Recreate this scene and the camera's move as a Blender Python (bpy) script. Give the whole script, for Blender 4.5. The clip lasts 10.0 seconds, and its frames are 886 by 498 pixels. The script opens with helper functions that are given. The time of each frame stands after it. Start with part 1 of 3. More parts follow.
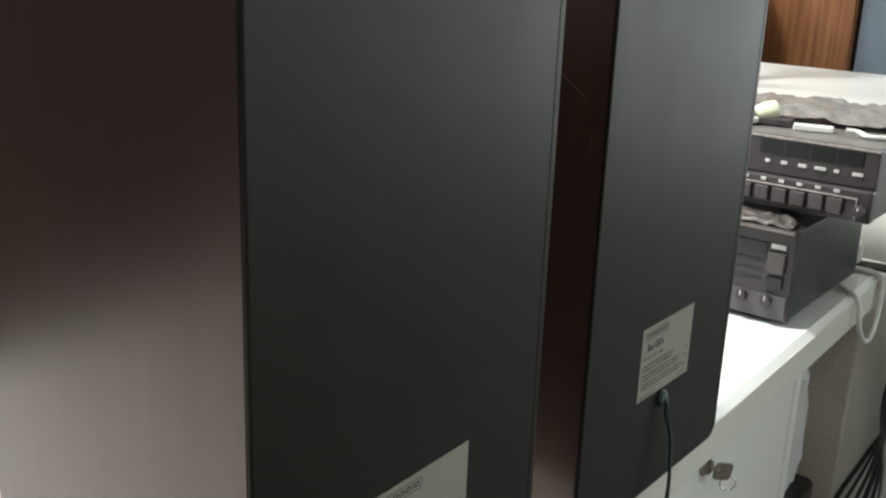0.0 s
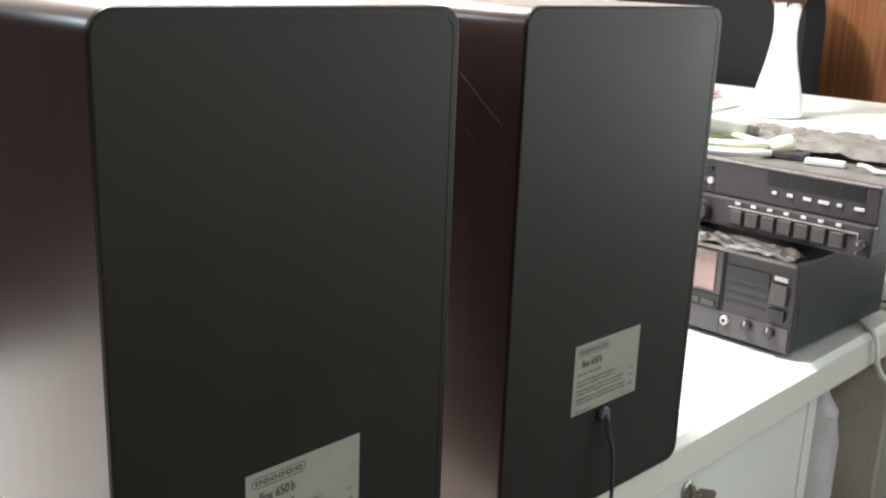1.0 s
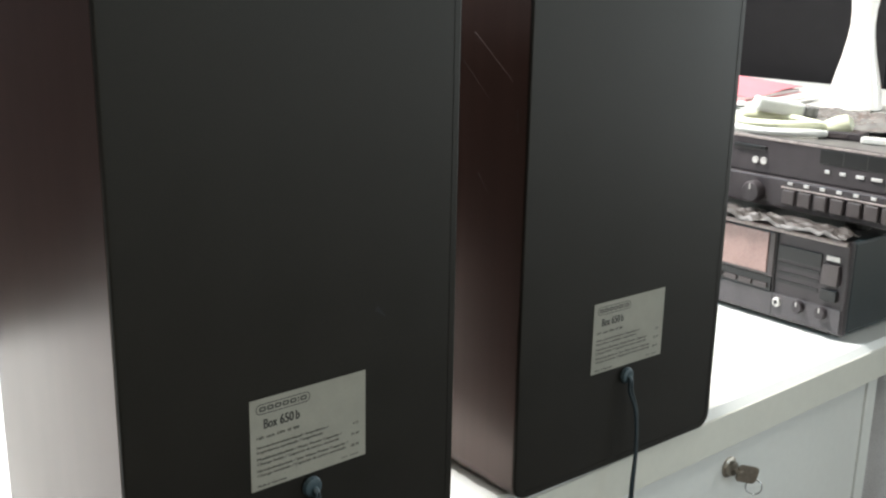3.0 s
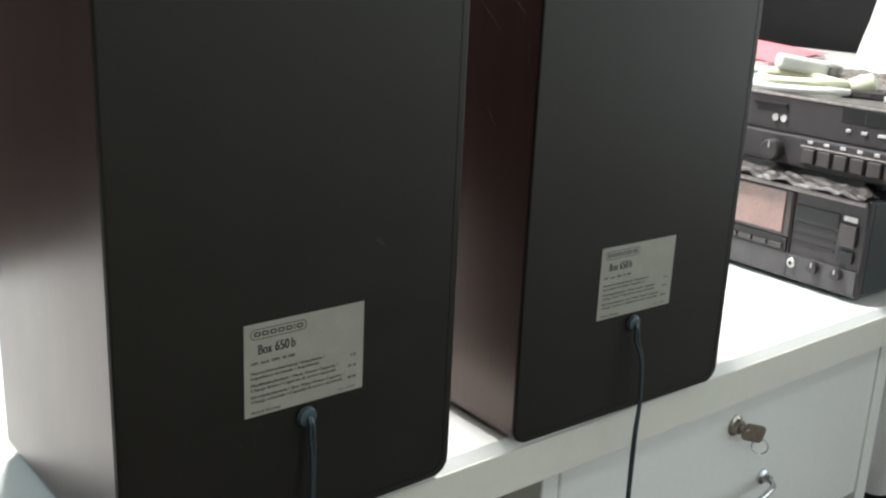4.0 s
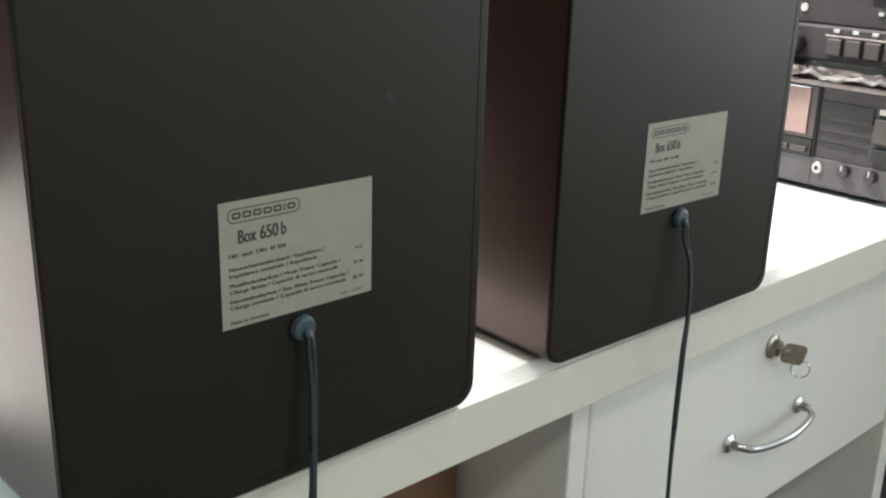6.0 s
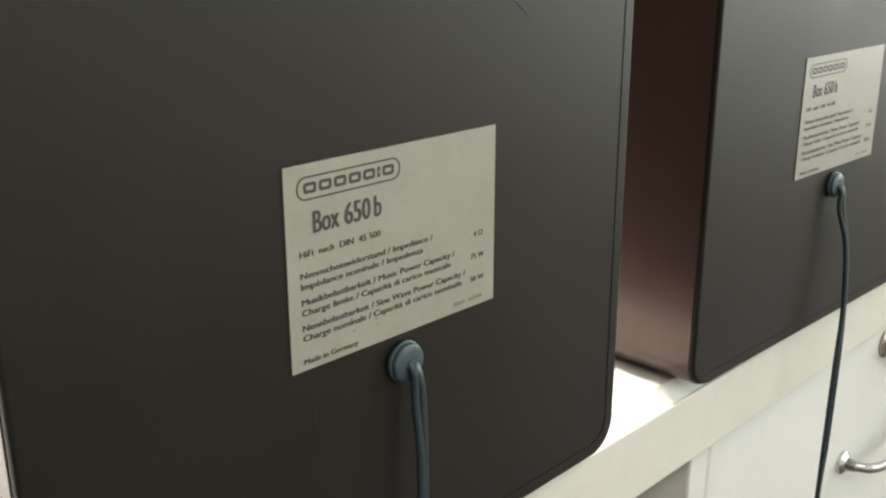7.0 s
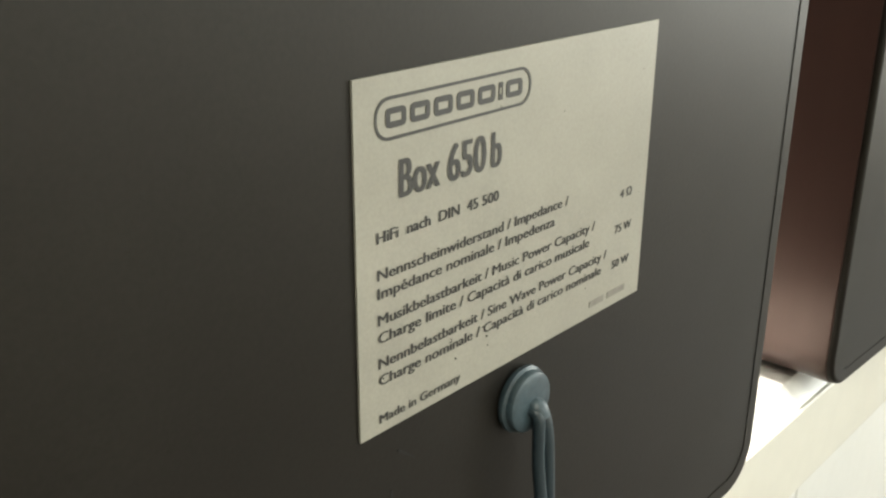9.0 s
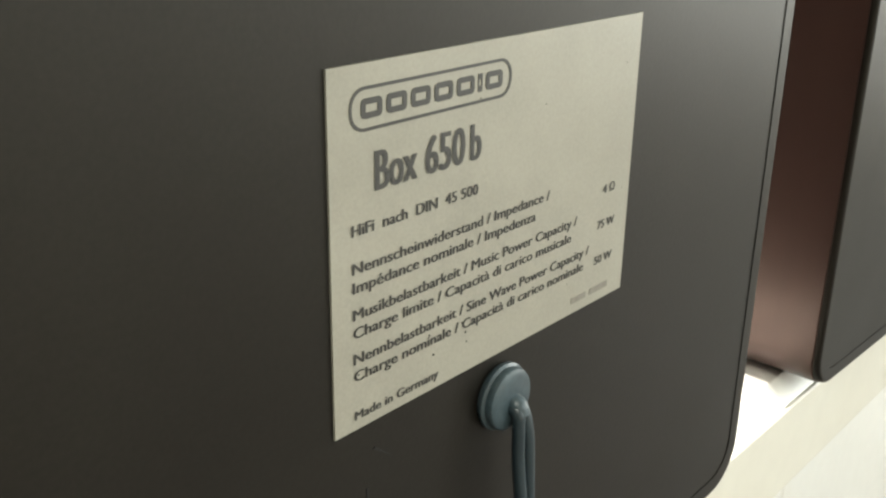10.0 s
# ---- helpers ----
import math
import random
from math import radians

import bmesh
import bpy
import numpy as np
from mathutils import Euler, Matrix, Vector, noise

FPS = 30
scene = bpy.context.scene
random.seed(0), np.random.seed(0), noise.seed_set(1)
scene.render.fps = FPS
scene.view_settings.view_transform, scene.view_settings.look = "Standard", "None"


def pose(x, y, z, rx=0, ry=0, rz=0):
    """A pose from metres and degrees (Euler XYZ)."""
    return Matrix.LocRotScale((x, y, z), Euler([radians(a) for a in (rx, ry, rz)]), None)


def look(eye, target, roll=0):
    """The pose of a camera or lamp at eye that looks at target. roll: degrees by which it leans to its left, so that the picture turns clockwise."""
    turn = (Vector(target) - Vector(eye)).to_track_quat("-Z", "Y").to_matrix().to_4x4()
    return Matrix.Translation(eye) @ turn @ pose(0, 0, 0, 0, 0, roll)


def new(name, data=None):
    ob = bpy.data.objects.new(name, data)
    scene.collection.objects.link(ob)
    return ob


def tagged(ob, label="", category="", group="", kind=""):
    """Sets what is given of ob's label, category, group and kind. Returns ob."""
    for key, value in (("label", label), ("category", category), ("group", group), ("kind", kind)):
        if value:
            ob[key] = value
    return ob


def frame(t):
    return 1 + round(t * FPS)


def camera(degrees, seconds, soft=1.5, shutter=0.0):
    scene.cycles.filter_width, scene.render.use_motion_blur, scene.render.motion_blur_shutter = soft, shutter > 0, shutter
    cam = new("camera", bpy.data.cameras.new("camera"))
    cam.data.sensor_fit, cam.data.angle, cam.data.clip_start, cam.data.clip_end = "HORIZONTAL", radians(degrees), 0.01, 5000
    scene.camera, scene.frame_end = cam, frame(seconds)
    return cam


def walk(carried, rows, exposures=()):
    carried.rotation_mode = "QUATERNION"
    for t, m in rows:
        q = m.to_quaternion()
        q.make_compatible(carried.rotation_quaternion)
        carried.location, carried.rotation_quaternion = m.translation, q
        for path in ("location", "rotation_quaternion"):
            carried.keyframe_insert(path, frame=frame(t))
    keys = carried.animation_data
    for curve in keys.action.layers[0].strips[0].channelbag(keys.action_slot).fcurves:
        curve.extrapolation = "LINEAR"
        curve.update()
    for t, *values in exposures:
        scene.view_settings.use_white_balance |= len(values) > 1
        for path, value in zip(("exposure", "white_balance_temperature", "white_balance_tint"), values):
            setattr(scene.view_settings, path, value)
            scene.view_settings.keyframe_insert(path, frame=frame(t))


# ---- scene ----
cam = camera(47.5, 10.0, 2.3)
PATH = [
    (0, (-0.31, -0.334, 1.242), (1.245, 0.78, 0.658), 2.2),
    (0.2, (-0.299, -0.398, 1.245), (1.213, 0.796, 0.71), 2.1),
    (0.5, (-0.273, -0.434, 1.259), (1.208, 0.804, 0.736), 2.9),
    (1, (-0.26, -0.498, 1.253), (1.152, 0.814, 0.718), 2.2),
    (1.5, (-0.262, -0.547, 1.239), (1.093, 0.827, 0.714), 1.7),
    (2, (-0.259, -0.566, 1.247), (1.058, 0.857, 0.754), 0.8),
    (2.2, (-0.251, -0.568, 1.247), (1.053, 0.865, 0.754), 0.8),
    (2.5, (-0.244, -0.576, 1.234), (1.047, 0.867, 0.734), 0.7),
    (4, (-0.221, -0.579, 1.178), (1.018, 0.885, 0.611), 2.6),
    (4.5, (-0.215, -0.561, 1.156), (1.004, 0.897, 0.531), 2.8),
    (5, (-0.206, -0.555, 1.136), (1.016, 0.887, 0.482), 2.6),
    (5.2, (-0.203, -0.558, 1.126), (1.022, 0.882, 0.472), 2.5),
    (6.3, (-0.136, -0.363, 1.041), (1.215, 0.981, 0.435), 0.9),
    (6.5, (-0.118, -0.319, 1.024), (1.254, 1.007, 0.427), 0.3),
    (7, (-0.092, -0.245, 0.997), (1.286, 1.068, 0.382), -0.2),
    (7.5, (-0.064, -0.187, 0.977), (1.326, 1.105, 0.345), 0.0),
    (8, (-0.045, -0.151, 0.972), (1.357, 1.115, 0.313), 0.2),
    (8.5, (-0.035, -0.135, 0.965), (1.371, 1.108, 0.274), 0.0),
    (9, (-0.022, -0.121, 0.959), (1.385, 1.108, 0.244), 0.3),
    (9.5, (-0.021, -0.119, 0.958), (1.392, 1.101, 0.24), 0.8),
    (10, (-0.018, -0.121, 0.957), (1.4, 1.094, 0.239), 0.8),
]
EXPOSURES = [(0, -0.3, 6500, 5), (0.5, 0.06, 6500, 8), (1.0, 0.12, 6500, 9.5), (2.5, 0.08, 6400, 8.5), (4.0, -0.1, 6300, 7), (5.2, -0.05, 6350, 8), (6.5, 0.52, 6750, 9), (8.0, 1.2, 7250, 8.6), (10.0, 1.22, 7150, 8.6)]
walk(cam, [(t, look(eye, target, roll)) for t, eye, target, roll in PATH], EXPOSURES)

# ---- light ----
world = bpy.data.worlds.new("room_air")
scene.world = world
world.use_nodes = True
wn = world.node_tree.nodes
sky = wn.new("ShaderNodeTexSky")
sky.sky_type, sky.sun_disc = "NISHITA", False
sky.sun_elevation, sky.sun_rotation = radians(35), radians(200)
wn["Background"].inputs["Strength"].default_value = 0.12
world.node_tree.links.new(sky.outputs[0], wn["Background"].inputs["Color"])


def area_lamp(name, eye, target, size, size_y, watts, colour, shape="RECTANGLE"):
    data = bpy.data.lights.new(name, "AREA")
    data.shape, data.size, data.size_y, data.energy, data.color = shape, size, size_y, watts, colour
    ob = new(name, data)
    ob.matrix_world = look(eye, target)
    return ob


# work light over desk, unseen ceiling panels added as fill, daylight of two windows
area_lamp("work_light", (0.44, 1.05, 2.60), (0.44, 1.05, 0), 0.30, 0.30, 120, (1.0, 0.975, 0.95), "DISK")
area_lamp("fill_panel", (-0.9, -1.5, 2.60), (-0.9, -1.5, 0), 1.1, 0.28, 14, (0.97, 1.0, 0.92))
area_lamp("fill_panel", (1.6, 2.2, 2.60), (1.6, 2.2, 0), 1.1, 0.28, 85, (1.0, 0.97, 0.93))
# added bluish fill for the left end and the rounded cabinet edges
area_lamp("fill_panel", (-1.7, 2.1, 2.60), (-1.7, 2.1, 0), 1.1, 0.28, 56, (0.60, 0.85, 1.0))
# both windows out of view, placed by their reflections in the speaker backs
area_lamp("window_light", (3.66, -1.5, 1.30), (0, -1.4, 1.2), 1.3, 1.56, 36, (0.90, 0.97, 1.0))
area_lamp("window_light", (1.8, -2.56, 1.55), (1.6, 0.0, 1.4), 1.2, 1.1, 12, (0.80, 0.93, 1.0))


# ---- materials ----
def material(name, base, rough=0.5, metal=0.0, vary=0.12, scale=40.0, fine=400.0, bump=0.0, spec=0.5, coat=0.0, stretch=(1, 1, 1), rough_vary=0.08):
    """A plain surface with blotches, fine grain and a little relief, in metres."""
    m = bpy.data.materials.new(name)
    m.use_nodes = True
    nt = m.node_tree
    n, li = nt.nodes, nt.links
    b = n["Principled BSDF"]
    co, mp = n.new("ShaderNodeTexCoord"), n.new("ShaderNodeMapping")
    mp.inputs["Scale"].default_value = stretch
    li.new(co.outputs["Object"], mp.inputs["Vector"])
    big, small = n.new("ShaderNodeTexNoise"), n.new("ShaderNodeTexNoise")
    big.inputs["Scale"].default_value, small.inputs["Scale"].default_value = scale, fine
    big.inputs["Detail"].default_value, small.inputs["Detail"].default_value = 4, 2
    for t in (big, small):
        li.new(mp.outputs[0], t.inputs["Vector"])
    mix = n.new("ShaderNodeMath")
    mix.operation = "MULTIPLY_ADD"
    mix.inputs[1].default_value = 0.45
    li.new(small.outputs["Fac"], mix.inputs[0])
    half = n.new("ShaderNodeMath")
    half.operation = "MULTIPLY"
    half.inputs[1].default_value = 0.55
    li.new(big.outputs["Fac"], half.inputs[0])
    li.new(half.outputs[0], mix.inputs[2])
    ramp = n.new("ShaderNodeValToRGB")
    lo = [max(0.0, c * (1 - vary * 2)) for c in base]
    hi = [min(1.0, c * (1 + vary * 2)) for c in base]
    ramp.color_ramp.elements[0].position, ramp.color_ramp.elements[1].position = 0.3, 0.7
    ramp.color_ramp.elements[0].color, ramp.color_ramp.elements[1].color = (*lo, 1), (*hi, 1)
    li.new(mix.outputs[0], ramp.inputs[0])
    li.new(ramp.outputs[0], b.inputs["Base Color"])
    rr = n.new("ShaderNodeMapRange")
    rr.inputs["To Min"].default_value, rr.inputs["To Max"].default_value = max(0.02, rough - rough_vary), min(1.0, rough + rough_vary)
    li.new(big.outputs["Fac"], rr.inputs["Value"])
    li.new(rr.outputs[0], b.inputs["Roughness"])
    b.inputs["Metallic"].default_value, b.inputs["Specular IOR Level"].default_value = metal, spec
    b.inputs["Coat Weight"].default_value, b.inputs["Coat Roughness"].default_value = coat, 0.12
    if bump:
        bp = n.new("ShaderNodeBump")
        bp.inputs["Strength"].default_value, bp.inputs["Distance"].default_value = bump, 0.001
        li.new(small.outputs["Fac"], bp.inputs["Height"])
        li.new(bp.outputs[0], b.inputs["Normal"])
    return m


def wood(name, dark, light, rough, along, spec=0.5, bump=0.05):
    """Wood veneer, its grain running along one axis (0, 1, 2)."""
    m = material(name, light, rough, 0.0, 0.1, 6.0, 60.0, 0.0, spec)
    nt = m.node_tree
    n, li = nt.nodes, nt.links
    b = n["Principled BSDF"]
    co, mp = n.new("ShaderNodeTexCoord"), n.new("ShaderNodeMapping")
    s = [60.0, 60.0, 60.0]
    s[along] = 2.2
    mp.inputs["Scale"].default_value = s
    li.new(co.outputs["Object"], mp.inputs["Vector"])
    g = n.new("ShaderNodeTexNoise")
    g.inputs["Scale"].default_value, g.inputs["Detail"].default_value, g.inputs["Distortion"].default_value = 1.0, 5, 0.0
    li.new(mp.outputs[0], g.inputs["Vector"])
    r = n.new("ShaderNodeValToRGB")
    r.color_ramp.elements[0].position, r.color_ramp.elements[1].position = 0.35, 0.68
    r.color_ramp.elements[0].color, r.color_ramp.elements[1].color = (*dark, 1), (*light, 1)
    li.new(g.outputs["Fac"], r.inputs[0])
    li.new(r.outputs[0], b.inputs["Base Color"])
    if bump:
        bp = n.new("ShaderNodeBump")
        bp.inputs["Strength"].default_value, bp.inputs["Distance"].default_value = bump, 0.0005
        li.new(g.outputs["Fac"], bp.inputs["Height"])
        li.new(bp.outputs[0], b.inputs["Normal"])
    return m


def glowing(name, colour, strength):
    m = bpy.data.materials.new(name)
    m.use_nodes = True
    b = m.node_tree.nodes["Principled BSDF"]
    b.inputs["Base Color"].default_value = (*colour, 1)
    b.inputs["Emission Color"].default_value = (*colour, 1)
    b.inputs["Emission Strength"].default_value = strength
    return m


BACKING = material("painted_fibreboard", (0.0092, 0.0082, 0.0067), 0.45, 0, 0.16, 14, 900, 0.025, 0.29)
BACKING.node_tree.nodes["Principled BSDF"].inputs["Specular Tint"].default_value = (1.0, 0.95, 0.87, 1)
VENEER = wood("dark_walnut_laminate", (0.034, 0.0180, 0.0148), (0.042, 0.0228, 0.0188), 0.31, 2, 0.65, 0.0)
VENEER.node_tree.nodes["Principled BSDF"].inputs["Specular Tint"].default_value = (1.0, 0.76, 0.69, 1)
# top faces paler: their bright sheen is mixed into the colour by normal
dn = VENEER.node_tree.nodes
geo, sep, mr, top_sheen = dn.new("ShaderNodeNewGeometry"), dn.new("ShaderNodeSeparateXYZ"), dn.new("ShaderNodeMapRange"), dn.new("ShaderNodeMix")
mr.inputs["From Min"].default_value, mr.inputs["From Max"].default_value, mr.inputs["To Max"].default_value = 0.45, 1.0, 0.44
top_sheen.data_type = "RGBA"
top_sheen.inputs["B"].default_value = (0.50, 0.44, 0.41, 1)
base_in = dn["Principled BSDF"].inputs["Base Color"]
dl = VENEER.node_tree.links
dl.new(base_in.links[0].from_socket, top_sheen.inputs["A"])
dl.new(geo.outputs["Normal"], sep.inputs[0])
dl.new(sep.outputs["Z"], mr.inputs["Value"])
dl.new(mr.outputs[0], top_sheen.inputs["Factor"])
dl.new(top_sheen.outputs["Result"], base_in)
CREAM = material("cream_foil_label", (0.305, 0.295, 0.25), 0.42, 0, 0.05, 60, 1400, 0.02)
INK = material("black_print", (0.040, 0.039, 0.036), 0.5, 0, 0.1)
PALE_INK = material("faded_print", (0.22, 0.21, 0.18), 0.5, 0, 0.1)
TEAL_RUBBER = material("blue_grey_rubber", (0.042, 0.067, 0.080), 0.36, 0, 0.15, 120, 900, 0.06)
CABLE_SKIN = material("dark_blue_cable_skin", (0.020, 0.034, 0.042), 0.30, 0, 0.03, 40, 600, 0.0)
BLACK_CABLE = material("black_cable_skin", (0.02, 0.02, 0.02), 0.4, 0, 0.1)
WHITE_PAINT = material("white_enamel_paint", (0.80, 0.80, 0.765), 0.34, 0, 0.015, 3, 90, 0.0, 0.5, rough_vary=0.03)
WHITE_TOP = material("white_laminate", (0.79, 0.79, 0.76), 0.30, 0, 0.012, 3, 90, 0.0, 0.5, rough_vary=0.03)
BAND_PAINT = material("cream_enamel_paint", (0.70, 0.685, 0.61), 0.36, 0, 0.02, 3, 90, 0.0, 0.5, rough_vary=0.03)
INNER = material("grey_white_board", (0.66, 0.64, 0.645), 0.55, 0, 0.08, 8, 200, 0.05)
CHROME = material("worn_chrome", (0.58, 0.58, 0.59), 0.24, 1.0, 0.06, 120, 700, 0.0)
STEEL = material("dull_brass_steel", (0.36, 0.32, 0.27), 0.34, 1.0, 0.15, 150, 700, 0.05)
PLASTIC = material("charcoal_plastic", (0.043, 0.0355, 0.0385), 0.44, 0, 0.12, 40, 700, 0.06)
DARK_METAL = material("black_painted_steel", (0.022, 0.030, 0.034), 0.34, 0, 0.12, 20, 800, 0.08)
GREY_PLASTIC = material("grey_brown_plastic", (0.070, 0.058, 0.058), 0.4, 0, 0.1, 60, 700, 0.04)
DULL_TRIM = material("worn_pinkish_grey_trim", (0.34, 0.29, 0.275), 0.4, 0.1, 0.22, 90, 500)
DUSTY_STEEL = material("dusty_grey_steel", (0.15, 0.142, 0.135), 0.32, 0, 0.2, 30, 500, 0.06)
LOWER_GREY = material("mid_grey_plastic", (0.078, 0.070, 0.075), 0.4, 0, 0.1, 40, 500)
BLACK = material("black_plastic", (0.012, 0.012, 0.012), 0.35, 0, 0.1)
PINK_GLASS = material("smoked_pink_window", (0.30, 0.19, 0.17), 0.16, 0, 0.08, 30, 400, 0.0, 0.6)
SILVER = material("silver_plastic", (0.62, 0.60, 0.58), 0.3, 0.3, 0.05)
WHITE_PLASTIC = material("white_plastic", (0.78, 0.78, 0.74), 0.35, 0, 0.04)
YELLOWED = material("yellowed_plastic", (0.72, 0.72, 0.52), 0.4, 0, 0.06)
CLEAR_GREY = material("grey_film", (0.36, 0.35, 0.34), 0.25, 0, 0.25, 30, 200, 0.1)
FILM = material("glossy_grey_film", (0.20, 0.19, 0.18), 0.18, 0, 0.1, 24, 120, 0.1, 0.6)
TAN_FILM = material("wrinkled_tan_film", (0.066, 0.056, 0.051), 0.5, 0, 0.1, 50, 200, 0.1, 0.6)
CERAMIC = material("white_glazed_ceramic", (0.80, 0.77, 0.73), 0.14, 0, 0.03, 12, 300, 0.0, 0.5, 0.4)
PETAL = material("dried_petals", (0.22, 0.12, 0.085), 0.7, 0, 0.25, 40, 300, 0.1)
PINK_CARD = material("pink_card", (0.84, 0.26, 0.30), 0.55, 0, 0.06, 12, 400, 0.02)
PAPER = material("white_paper", (0.72, 0.71, 0.68), 0.7, 0, 0.04, 12, 300, 0.02)
LEATHER = material("black_leatherette", (0.007, 0.0065, 0.0075), 0.6, 0, 0.15, 20, 500, 0.15, 0.2)
PANEL_WOOD = wood("orange_brown_veneer", (0.15, 0.055, 0.020), (0.30, 0.125, 0.050), 0.38, 2)
BLUE_GREY = material("blue_grey_paint", (0.13, 0.16, 0.20), 0.5, 0, 0.08, 4, 120, 0.04)
WALL_PAINT = material("cream_wall_paint", (0.61, 0.59, 0.54), 0.75, 0, 0.05, 3, 150, 0.08)
DARK_WALL = material("unseen_wall_dark_grey", (0.06, 0.055, 0.055), 0.7, 0, 0.08, 3, 150, 0.08)
CEIL_PAINT = material("white_ceiling_paint", (0.76, 0.76, 0.74), 0.85, 0, 0.03, 3, 120, 0.05)
TILE = material("brown_grey_floor_tile", (0.095, 0.082, 0.072), 0.4, 0, 0.1, 5, 120, 0.03)
CURTAIN = material("charcoal_cloth", (0.035, 0.032, 0.033), 0.85, 0, 0.15, 30, 900, 0.2)
GREEN_GLASS = material("dark_green_glass", (0.03, 0.06, 0.045), 0.1, 0, 0.1)
PALE_FRAME = material("pale_blue_aluminium", (0.66, 0.74, 0.77), 0.4, 0.1, 0.05)
CARD = material("brown_cardboard", (0.20, 0.11, 0.065), 0.75, 0, 0.12, 12, 300, 0.08)
RED = material("red_plastic", (0.55, 0.03, 0.03), 0.4)
BROWN_GREY = material("brown_grey_board", (0.52, 0.48, 0.42), 0.45, 0, 0.12, 6, 150, 0.06)
SCUFF = material("pale_scuff", (0.085, 0.075, 0.068), 0.6, 0, 0.2)
PALE_SCUFF = material("pale_scratch", (0.17, 0.135, 0.12), 0.6, 0, 0.2)
DARK_SCUFF = material("dark_scuff", (0.006, 0.006, 0.006), 0.6, 0, 0.2)
YELLOW = material("yellow_plastic", (0.62, 0.47, 0.14), 0.45, 0, 0.08)
LIT = glowing("lamp_diffuser", (1.0, 0.96, 0.9), 3.0)


# ---- builders ----
def part(name, bm, mat, parent=None, label="", smooth=False):
    me = bpy.data.meshes.new(name)
    bmesh.ops.recalc_face_normals(bm, faces=bm.faces[:])
    bm.to_mesh(me)
    bm.free()
    me.materials.append(mat)
    if smooth:
        for p in me.polygons:
            p.use_smooth = True
        me.set_sharp_from_angle(angle=radians(38))
    ob = new(name, me)
    if parent is not None:
        ob.parent = parent
    return tagged(ob, label)


def thing(name, m, label, category, group="", kind=""):
    ob = new(name)
    ob.matrix_basis = m
    return tagged(ob, label, category, group, kind)


def merge(*bms):
    out = bms[0]
    for other in bms[1:]:
        me = bpy.data.meshes.new("tmp")
        other.to_mesh(me)
        other.free()
        out.from_mesh(me)
        bpy.data.meshes.remove(me)
    return out


def box(x0, x1, y0, y1, z0, z1, bevel=0.0, seg=2):
    bm = bmesh.new()
    bmesh.ops.create_cube(bm, size=1)
    bmesh.ops.transform(bm, matrix=Matrix.Translation(((x0 + x1) / 2, (y0 + y1) / 2, (z0 + z1) / 2)) @ Matrix.Diagonal((x1 - x0, y1 - y0, z1 - z0, 1)), verts=bm.verts)
    if bevel:
        bmesh.ops.bevel(bm, geom=bm.edges[:], offset=bevel, segments=seg, affect="EDGES", profile=0.5)
    return bm


def rounded(x0, x1, z0, z1, r, n=8):
    """The outline of a rounded rectangle, anticlockwise seen from -y."""
    pts = []
    for cx, cz, a0 in ((x1 - r, z0 + r, -90), (x1 - r, z1 - r, 0), (x0 + r, z1 - r, 90), (x0 + r, z0 + r, 180)):
        for i in range(n + 1):
            a = radians(a0 + 90 * i / n)
            pts.append((cx + r * math.cos(a), cz + r * math.sin(a)))
    return pts


def prism(outline, y0, y1, bevel=0.0, seg=2):
    """An outline in x and z, pulled from y0 to y1."""
    bm = bmesh.new()
    a = [bm.verts.new((x, y0, z)) for x, z in outline]
    b = [bm.verts.new((x, y1, z)) for x, z in outline]
    k = len(a)
    f0, f1 = bm.faces.new(a), bm.faces.new(b[::-1])
    for i in range(k):
        bm.faces.new((a[i], b[i], b[(i + 1) % k], a[(i + 1) % k]))
    if bevel:
        bmesh.ops.bevel(bm, geom=list(f0.edges) + list(f1.edges), offset=bevel, segments=seg, affect="EDGES", profile=0.5)
    return bm


def frame_ring(outer, inner, y0, y1):
    """The solid between two outlines of as many points, from y0 to y1."""
    bm = bmesh.new()
    rings = [[bm.verts.new((x, y, z)) for x, z in o] for o, y in ((outer, y0), (outer, y1), (inner, y1), (inner, y0))]
    k = len(outer)
    for a, b in zip(rings, rings[1:] + rings[:1]):
        for i in range(k):
            bm.faces.new((a[i], b[i], b[(i + 1) % k], a[(i + 1) % k]))
    return bm


def lofted(rings):
    """A closed skin through rings of (outline, y), the last joined to the first."""
    bm = bmesh.new()
    rows = [[bm.verts.new((x, y, z)) for x, z in o] for o, y in rings]
    k = len(rows[0])
    for a, b in zip(rows, rows[1:] + rows[:1]):
        for i in range(k):
            bm.faces.new((a[i], b[i], b[(i + 1) % k], a[(i + 1) % k]))
    return bm


def lathe(profile, n=32, squash=1.0):
    """A profile of (radius, z) turned about z."""
    bm = bmesh.new()
    rows = [[bm.verts.new((r * math.cos(2 * math.pi * i / n), squash * r * math.sin(2 * math.pi * i / n), z)) for i in range(n)] for r, z in profile]
    for a, b in zip(rows, rows[1:]):
        for i in range(n):
            bm.faces.new((a[i], a[(i + 1) % n], b[(i + 1) % n], b[i]))
    for row in (rows[0], rows[-1]):
        bm.faces.new(row)
    return bm


def turned(bm, m):
    bmesh.ops.transform(bm, matrix=m, verts=bm.verts)
    return bm


